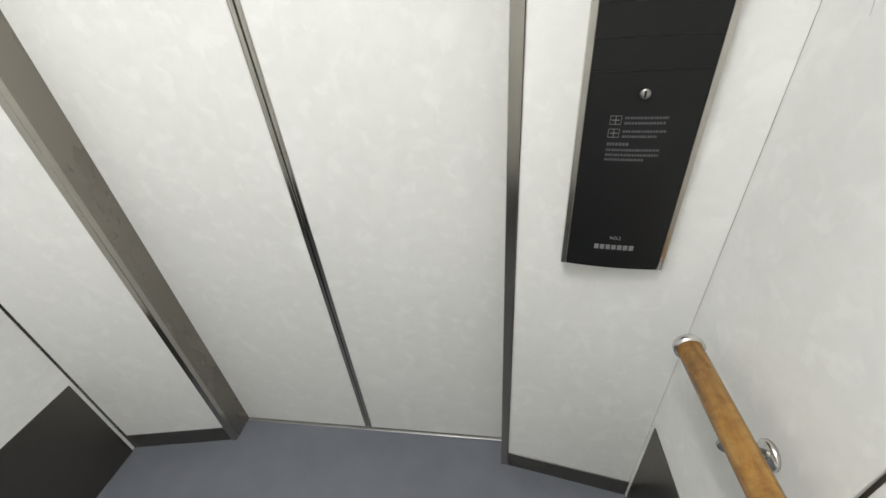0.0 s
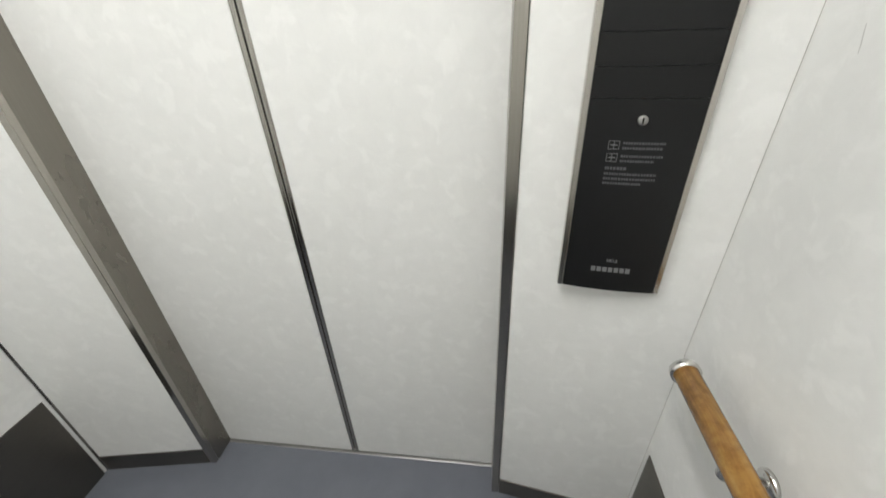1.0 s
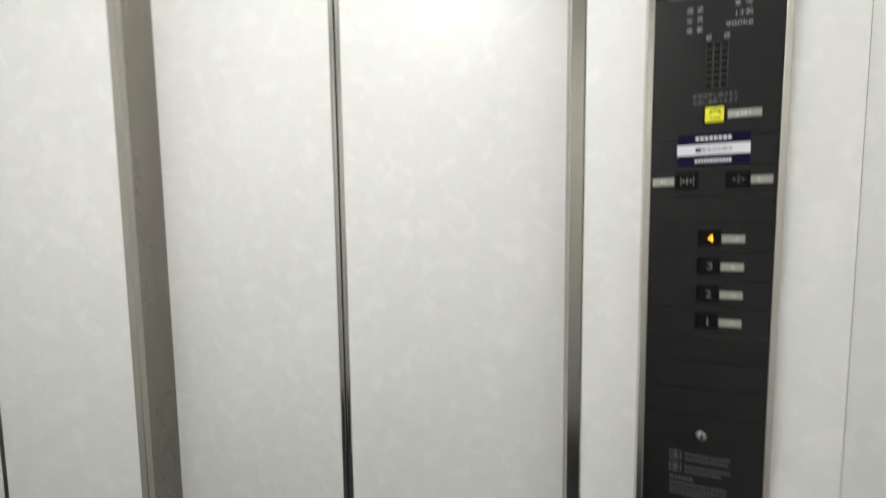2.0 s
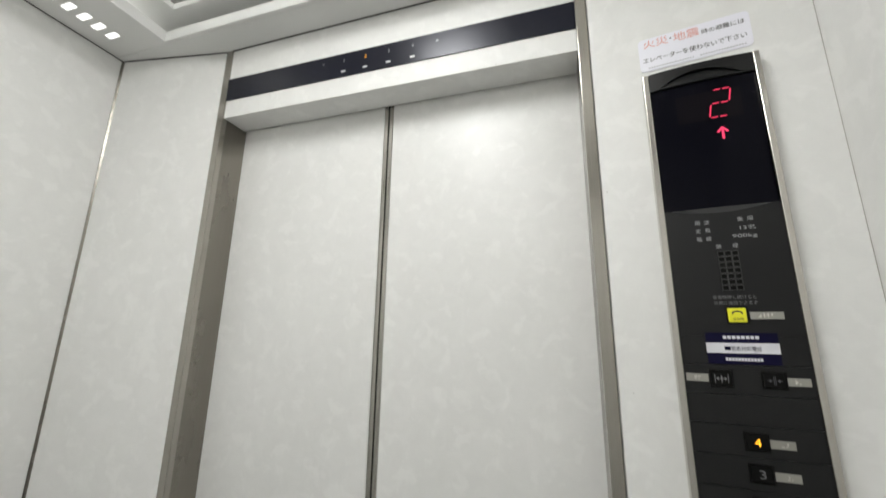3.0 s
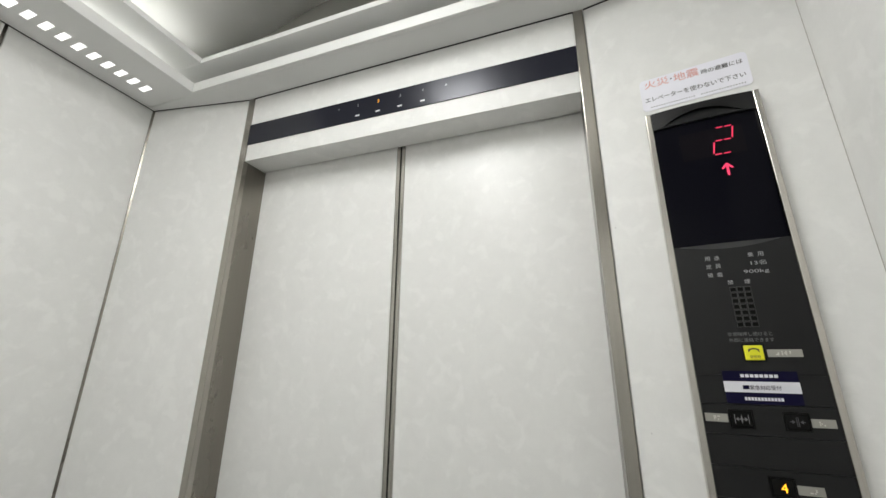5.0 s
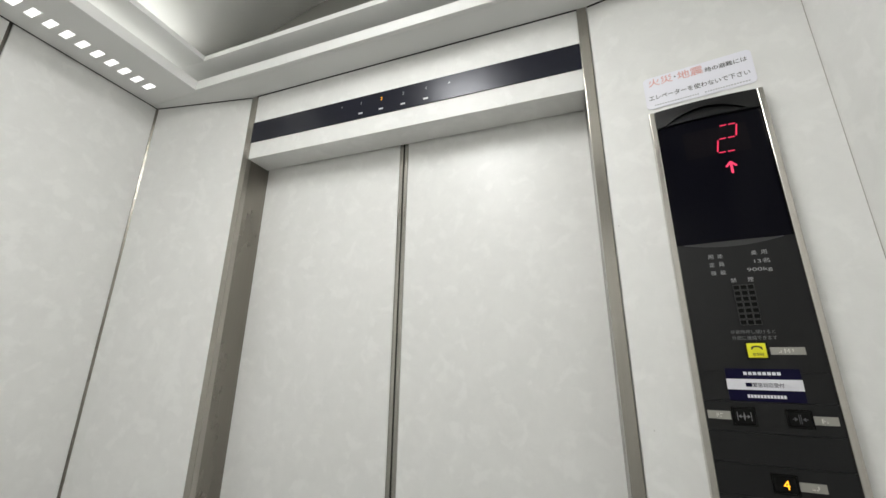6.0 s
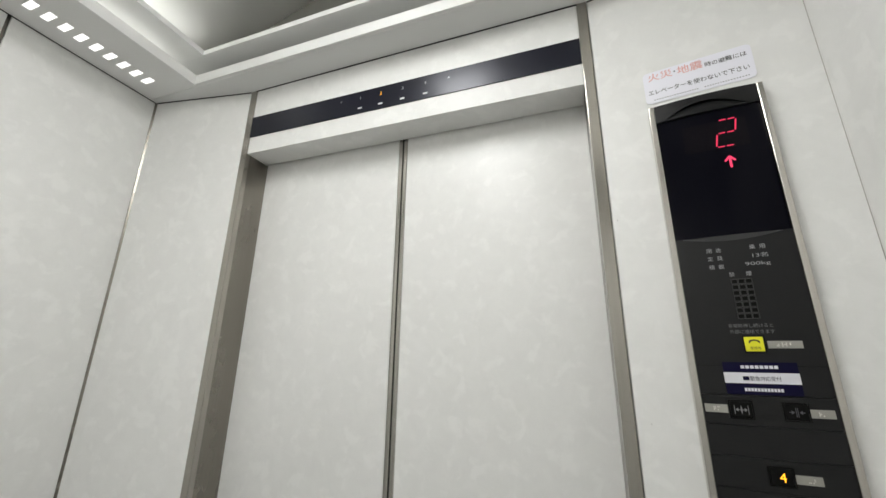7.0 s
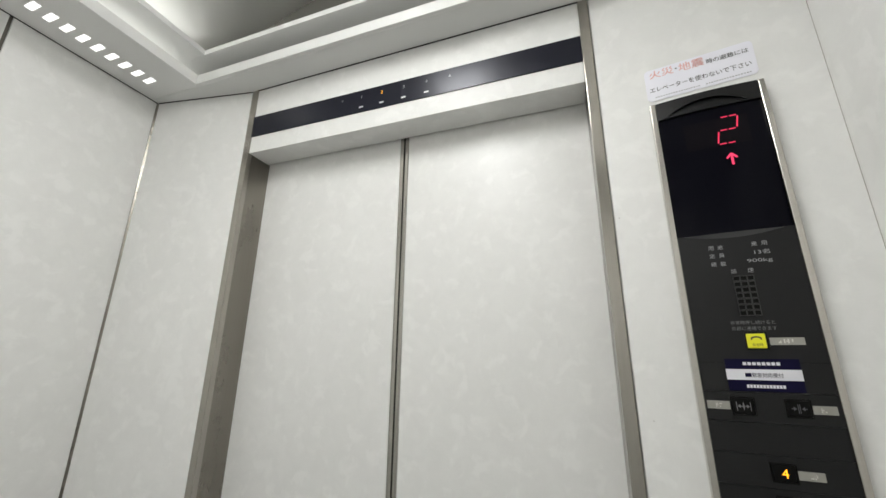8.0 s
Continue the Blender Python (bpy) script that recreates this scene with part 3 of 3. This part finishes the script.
def bow(u):
    return max(0.0, 1 - (u / 0.067) ** 2)


part("face_plate", plate(-FACE, FACE_R, JOINT[0] + G, 1.7130, n=40, top=lambda u: 1.7130 - 0.0100 * bow(u)), CHARCOAL, panel)
# display window between a scooped hood above and a scooped lip below
SUNK = 0.0046
part("display", plate(-FACE, FACE_R, 1.7100, 1.9337, lift=-SUNK, depth=0.002), BLACK_GLASS, panel, "glossy black display window")
HOOD_Z, HOOD_ARC, LIP_Z, LIP_ARC = 1.9336, 0.0215, 1.7130, 0.0100
part("hood", plate(-FACE, FACE_R, HOOD_Z, P_TOP, n=40, low=lambda u: HOOD_Z + HOOD_ARC * bow(u * 1.12)), CHARCOAL, panel)
# finger scoop in the hood: deep under its upper edge, running out flush above the display
scoop = bmesh.new()
prev = None
for i in range(41):
    u = -FACE + (FACE + FACE_R) * i / 40
    zt = HOOD_Z + HOOD_ARC * bow(u * 1.12)
    cur = [scoop.verts.new((u, swell(u) + 0.0002, zt))]
    for k in range(9):
        f = k / 8
        cur.append(scoop.verts.new((u, swell(u) + 0.0003 + 0.0060 * bow(u * 1.12) ** 0.7 * (1 - f) ** 1.9, zt + (HOOD_Z - zt) * f)))
    cur.append(scoop.verts.new((u, swell(u) + SUNK + 0.0001, HOOD_Z - 0.0003)))
    if prev:
        for k in range(len(cur) - 1):
            scoop.faces.new((prev[k], cur[k], cur[k + 1], prev[k + 1]))
    prev = cur
part("scoop", scoop, CHARCOAL, panel, "shallow scooped edge of the display hood")
scoop = bmesh.new()
prev = None
for i in range(41):
    u = -FACE + (FACE + FACE_R) * i / 40
    cur = (scoop.verts.new((u, swell(u) + 0.0002, LIP_Z - LIP_ARC * bow(u))), scoop.verts.new((u, swell(u) + SUNK + 0.0001, LIP_Z + LIP_ARC * 0.05)))
    if prev:
        scoop.faces.new((prev[0], cur[0], cur[1], prev[1]))
    prev = cur
part("scoop", scoop, LIT_LIP, panel, "shallow scooped lip below the display", smooth=True)
part("window_mark", plate(-0.0375, 0.052, 1.8615, 1.9120, lift=-SUNK + 0.0004, depth=0.0003), GHOST_GLASS, panel, "faint lit display field")


def stroke(bm, p, q, w):
    """A flat tapered bar from p to q, on the display glass."""
    p, q = Vector(p), Vector(q)
    d = (q - p).normalized()
    nrm = Vector((-d.y, d.x)) * w / 2
    t = d * w * 0.45
    y = swell(p.x) + SUNK - 0.0008
    vs = [bm.verts.new((c.x, y, c.y)) for c in (p, p + t + nrm, q - t + nrm, q, q - t - nrm, p + t - nrm)]
    f = bm.faces.new(vs)
    if f.normal.y > 0:
        f.normal_flip()


digit = bmesh.new()
xl, xr, zt, zm, zb, sl = 0.0063, 0.0313, 1.9125, 1.8885, 1.8640, 0.0085 / 0.0485
lean = lambda x, z: (x + (z - zb) * sl, z)
for z in (zt, zm, zb):
    for a, b in ((0.06, 0.46), (0.54, 0.94)):
        stroke(digit, lean(xl + (xr - xl) * a, z), lean(xl + (xr - xl) * b, z), 0.0020)
stroke(digit, lean(xr, zt - 0.0015), lean(xr, zm + 0.0015), 0.0021)
stroke(digit, lean(xl, zm - 0.0015), lean(xl, zb + 0.0015), 0.0021)
part("digit", digit, RED_LED, panel, "red segment figure two")
arr = bmesh.new()
stroke(arr, (0.0205, 1.8240), (0.0205, 1.8440), 0.0033)
stroke(arr, (0.0131, 1.8362), (0.0212, 1.8457), 0.0031)
stroke(arr, (0.0279, 1.8362), (0.0198, 1.8457), 0.0031)
part("arrow", arr, RED_ARROW, panel, "red up arrow")

# capacity lines
for text, u, z, w in (("用", -0.0318, 1.6890, 0.0070), ("途", -0.0198, 1.6890, 0.0070), ("乗", 0.0225, 1.6898, 0.0070), ("用", 0.0345, 1.6898, 0.0070),
                      ("定", -0.0318, 1.6763, 0.0070), ("員", -0.0198, 1.6763, 0.0070), ("13名", 0.0300, 1.6770, 0.0185),
                      ("積", -0.0318, 1.6630, 0.0070), ("載", -0.0198, 1.6630, 0.0070), ("900kg", 0.0250, 1.6637, 0.0300),
                      ("禁", -0.0090, 1.6500, 0.0070), ("煙", 0.0116, 1.6500, 0.0070)):
    part("lettering", on_face(lettering(text, w, 0.0068), u, z), GREY_PRINT, panel)
part("lettering", on_face(lettering("非常時押し続けると", 0.052, 0.0056), 0.0005, 1.5740), DIM_PRINT, panel)
part("lettering", on_face(lettering("外部に連絡できます", 0.052, 0.0056), 0.0010, 1.5656), DIM_PRINT, panel)

# speaker grille
sp = part("speaker", plate(-0.0119, 0.0143, 1.5834, 1.6431, lift=0.0003, depth=0.004), BLACK_PLASTIC, panel, "black perforated speaker grille")
for i in range(3):
    for j in range(7):
        u, z = -0.0075 + i * 0.0087, 1.6390 - j * 0.00855
        y = swell(u) - 0.0004
        fr_ = bmesh.new()
        for a0, a1, b0, b1 in ((-0.0042, 0.0042, 0.0028, 0.0040), (-0.0042, 0.0042, -0.0040, -0.0030), (-0.0042, -0.0034, -0.0030, 0.0028), (0.0034, 0.0042, -0.0030, 0.0028)):
            add_box(fr_, u + a0, u + a1, y - 0.0012, y, z + b0, z + b1)
        part("grille_cell", fr_, GRILLE, sp)


# buttons and their plates
def braille(parent, u0, u1, z, seed):
    rng = random.Random(seed)
    bm = bmesh.new()
    u = u0
    while u < u1:
        for a in (0, 0.0016):
            for k in (-1, 0, 1):
                if rng.random() < 0.5:
                    y = swell(u) - 0.0016
                    bmesh.ops.create_icosphere(bm, subdivisions=1, radius=0.0010, matrix=Matrix.Translation((u + a, y, z + k * 0.0019)))
        u += 0.0044
    tagged(part("braille", bm, DOTS, parent), kind="stuff")


def name_plate(u0, u1, z, h, seed, dots):
    p = part("name_plate", plate(u0, u1, z - h / 2, z + h / 2, lift=0.0012, depth=0.002, n=4), PLATE, panel, "small nickel braille plate")
    braille(p, *dots, z, seed)


def frame_ring(u, y, z, hw, hh, t):
    """A flat rectangular rim round a button."""
    bm = bmesh.new()
    loops = [[bm.verts.new((u + sx * (hw + k), y - d, z + sz * (hh + k))) for sx, sz in ((-1, -1), (1, -1), (1, 1), (-1, 1))] for k, d in ((0, -0.001), (0, 0.0010), (t, 0.0010), (t, -0.001))]
    for a, b in zip(loops, loops[1:]):
        for i in range(4):
            bm.faces.new((a[i], a[(i + 1) % 4], b[(i + 1) % 4], b[i]))
    bmesh.ops.recalc_face_normals(bm, faces=bm.faces)
    return bm


def button(u, z, w, h, mat=None, label="black square push button"):
    b = part("button", shift(box(-w / 2, w / 2, -0.0022, 0.002, -h / 2, h / 2, bevel=0.0014), u, swell(u), z), mat or BLACK_PLASTIC, panel, label)
    part("rim", frame_ring(u, swell(u), z, w * 0.5 + 0.0004, h * 0.5 + 0.0004, 0.0014), BLACK_PLASTIC, b)
    return b


for i, z in enumerate((1.3800, 1.3412, 1.3020, 1.2625)):
    n = str(4 - i)
    b = button(0.0008, z, 0.0245, 0.0205, label="lit black floor button" if i == 0 else "black floor button")
    part("numeral", shift(lettering(n, 0.0068 if n != "1" else 0.0022, 0.0105), 0.0015, swell(0.0) - 0.0026, z), ORANGE_LED if i == 0 else DIM_PRINT, b,
         "glowing orange figure" if i == 0 else "dim grey figure")
    name_plate(0.0150, 0.0421, z - 0.0008, 0.0105, 11 + i, (0.0275, 0.033))
yb = button(0.0008, 1.5480, 0.0220, 0.0203, YELLOW, "bright yellow emergency call button")
ph = bmesh.new()
n = 12
prev = None
for i in range(n + 1):
    a = math.pi * (0.12 + 0.76 * i / n)
    wob = 0.0013 if 2 < i < n - 2 else 0.0024
    cur = [ph.verts.new((0.0008 + math.cos(a) * 0.0068, swell(0.0) - 0.0026, 1.5490 + math.sin(a) * 0.0048 + d)) for d in (-wob, wob * 0.5)]
    if prev:
        ph.faces.new((prev[0], prev[1], cur[1], cur[0]))
    prev = cur
part("handset_sign", ph, BLACK_PRINT, yb)
part("lettering", shift(lettering("非常時", 0.0125, 0.0042), 0.0012, swell(0.0) - 0.0026, 1.5425), BLACK_PRINT, yb)
name_plate(0.0160, 0.0545, 1.5472, 0.0100, 21, (0.026, 0.042))


def door_sign(b, u, z, opening):
    """Two upright lines with arrowheads, pointing apart or together."""
    bm = bmesh.new()
    y = swell(u) - 0.0026

    def flat(pts):
        f = bm.faces.new([bm.verts.new((u + a, y, z + c)) for a, c in pts])
        f.normal_update()
        if f.normal.y > 0:
            f.normal_flip()

    xs = (-0.0078, 0.0078) if opening else (-0.0009, 0.0009)
    for x in xs:
        flat([(x - 0.0004, -0.0058), (x + 0.0004, -0.0058), (x + 0.0004, 0.0058), (x - 0.0004, 0.0058)])
    if opening:
        flat([(0, -0.0062), (0.0012, 0), (0, 0.0062), (-0.0012, 0)])
    for s in (-1, 1):
        tip, tail = (s * 0.0068, s * 0.0036) if opening else (s * 0.0024, s * 0.0058)
        flat([(tip, 0), (tail, 0.0026), (tail, -0.0026)])
        flat([(tail, -0.0005), (tail + (tail - tip) * 0.7, -0.0005), (tail + (tail - tip) * 0.7, 0.0005), (tail, 0.0005)])
    part("door_sign", bm, MARK_PRINT if opening else FAINT_PRINT, b, "grey door sign")


ob_ = button(-0.0288, 1.4598, 0.0245, 0.0210, label="black door opening button")
door_sign(ob_, -0.0288, 1.4598, True)
cb = button(0.0310, 1.4598, 0.0245, 0.0200, label="black door closing button")
door_sign(cb, 0.0310, 1.4598, False)
name_plate(-0.0708, -0.0440, 1.4600, 0.0108, 31, (-0.060, -0.052))
name_plate(0.0446, 0.0706, 1.4590, 0.0105, 32, (0.054, 0.060))

# key switch, printed notes, maker's mark
key = part("key_switch", rod(bmesh.new(), (0, 0.001, 0), (0, -0.0035, 0), 0.0068, 28, ((0, 1), (0.7, 1), (1, 0.86))), KEY_STEEL, panel, "round metal key switch", smooth=True)
for v in key.data.vertices:
    v.co += Vector((-0.0004, swell(0), 1.0946))
part("key_slot", shift(box(-0.0011, 0.0011, -0.0040, -0.0034, -0.0042, 0.0042), -0.0004, swell(0), 1.0946), BLACK_PLASTIC, key)
for z, opening in ((1.0595, True), (1.0410, False)):
    sq = bmesh.new()
    u = -0.0312
    for a0, a1, b0, b1 in ((-0.0075, 0.0075, 0.0056, 0.0062), (-0.0075, 0.0075, -0.0062, -0.0056), (-0.0075, -0.0069, -0.0056, 0.0056), (0.0069, 0.0075, -0.0056, 0.0056), (-0.0004, 0.0004, -0.0056, 0.0056), (-0.005, 0.005, -0.0006, 0.0006)):
        add_box(sq, u + a0, u + a1, swell(u) - 0.0008, swell(u), z + b0, z + b1)
    part("door_sign", sq, DIM_PRINT, panel, "small printed door sign")
for z, u0, u1, h in ((1.0628, -0.0195, 0.036, 0.0040), (1.0555, -0.0195, 0.034, 0.0040), (1.0438, -0.0195, 0.0365, 0.0040), (1.0365, -0.0195, 0.026, 0.0040),
                     (1.0252, -0.038, -0.0085, 0.0052), (1.0165, -0.038, 0.0335, 0.0042), (1.0090, -0.038, 0.0335, 0.0042), (1.0018, -0.038, 0.016, 0.0042)):
    tagged(part("printed_line", bars(u0, u1, z, h * 0.85, int(z * 1e4)), FAINT_PRINT, panel), kind="stuff")
part("lettering", on_face(lettering("NO.2", 0.0165, 0.0062), 0.0, 0.8648), GREY_PRINT, panel)
mark = bmesh.new()
for i in range(7):
    add_box(mark, -0.0306 + i * 0.0091, -0.0306 + i * 0.0091 + 0.0068, swell(0) - 0.0006, swell(0) + 0.001, 0.8418, 0.8506)
part("maker_mark", mark, MARK_PRINT, panel, "grey maker's mark")

# navy and white sticker on the panel
lab = empty("service_label", FOOT)
tagged(lab, "navy and white service label stuck on the panel", "label")
part("navy_field", plate(-0.0413, 0.0430, 1.4800, 1.5232, lift=0.0010, depth=0.0007), NAVY, lab)
part("white_field", plate(-0.0416, 0.0433, 1.4948, 1.5092, lift=0.0013, depth=0.0007), LABEL_WHITE, lab)


def field_bars(u0, u1, z, h, n, mat, parent):
    bm = bmesh.new()
    w = (u1 - u0) / n
    for i in range(n):
        u = u0 + i * w
        y = swell(u + w / 2) - 0.0018
        bm.faces.new([bm.verts.new((u + a, y, z + b)) for a, b in ((0, -h / 2), (w * 0.78, -h / 2), (w * 0.78, h / 2), (0, h / 2))])
    tagged(part("printed_line", bm, mat, parent), kind="stuff")


field_bars(-0.0205, 0.0225, 1.5168, 0.0042, 8, LABEL_WHITE, lab)
field_bars(-0.0205, 0.0228, 1.4866, 0.0042, 12, LABEL_WHITE, lab)
part("lettering", on_face(lettering("緊急対応受付", 0.0345, 0.0060), 0.0050, 1.5016, 0.0020), NAVY, lab)
part("pictogram", on_face(box(-0.0036, 0.0036, -0.0008, 0.0, -0.0024, 0.0028, bevel=0.0004), -0.0165, 1.5014, 0.0012), NAVY, lab)

# notice above the panel, on the wall
note = empty("notice_sticker", WALL_SPOT)
tagged(note, "white safety notice with red and black writing above the panel", "sticker")
sheet = box(-0.0815, 0.0858, -0.0010, -0.0001, 1.9890, 2.0570)
side = [e for e in sheet.edges if abs(e.verts[0].co.y - e.verts[1].co.y) > 1e-4]
bmesh.ops.bevel(sheet, geom=side, offset=0.008, segments=6, affect="EDGES", profile=0.5)
part("film", sheet, STICKER, note, "glossy white film")
Y = -0.0014
for text, u0, u1, z, h, mat in (("火災", -0.0730, -0.0330, 2.0450, 0.0165, PALE_RED), ("・", -0.0305, -0.0275, 2.0450, 0.0030, BLACK_PRINT), ("地震", -0.0250, 0.0145, 2.0440, 0.0178, PALE_RED),
                                ("時の避難には", 0.0178, 0.0785, 2.0397, 0.0098, BLACK_PRINT), ("エレベーターを使わないで下さい", -0.0755, 0.0785, 2.0120, 0.0108, BLACK_PRINT)):
    part("lettering", shift(lettering(text, u1 - u0, h, 0.005), (u0 + u1) / 2, Y, z), mat, note)
tiny = bmesh.new()
rng = random.Random(5)
u = -0.068
while u < 0.076:
    w = rng.uniform(0.0022, 0.0032)
    if not 0.002 < u < 0.009:
        tiny.faces.new([tiny.verts.new((u + a, Y, 1.9952 + b)) for a, b in ((0, -0.0011), (w * 0.8, -0.0011), (w * 0.8, 0.0011), (0, 0.0011))])
    u += w + 0.0012
tagged(part("printed_line", tiny, GREY_PRINT, note), kind="stuff")

# small scuffs on the laminate
SCUFF = material("grey_scuff", (0.56, 0.55, 0.53), 0.6)
right_wall, right_front = bpy.data.objects["wall_right"], bpy.data.objects["wall_front_right"]


def scuff(points, width, parent, outward):
    """A thin worn streak along the points, laid just off its wall."""
    bm = bmesh.new()
    pts = [Vector(p) for p in points]
    prev = None
    for i, p in enumerate(pts):
        d = (pts[min(i + 1, len(pts) - 1)] - pts[max(i - 1, 0)]).normalized()
        side = d.cross(Vector(outward)).normalized() * width * (0.2 + 0.8 * math.sin(math.pi * (i + 0.5) / len(pts)))
        cur = [bm.verts.new(p + side), bm.verts.new(p - side)]
        if prev:
            bm.faces.new((prev[0], cur[0], cur[1], prev[1]))
        prev = cur
    part("scuff", bm, SCUFF, parent, "faint grey scuff")


scuff([(0.7997, -0.124, 1.205), (0.7997, -0.126, 1.196), (0.7997, -0.129, 1.186), (0.7997, -0.1305, 1.177)], 0.0009, right_wall, (-1, 0, 0))
scuff([(0.480, -0.0019, 1.7715), (0.4803, -0.0019, 1.770), (0.4806, -0.0020, 1.7685)], 0.0011, right_front, (0, -1, 0))
scuff([(0.493, -0.0040, 1.430), (0.4932, -0.0040, 1.4287), (0.4935, -0.0040, 1.4275)], 0.0009, right_front, (0, -1, 0))
scuff([(0.2835, -0.0004, 2.0795), (0.285, -0.0004, 2.0785), (0.2868, -0.0004, 2.0783)], 0.0010, transom, (0, -1, 0))
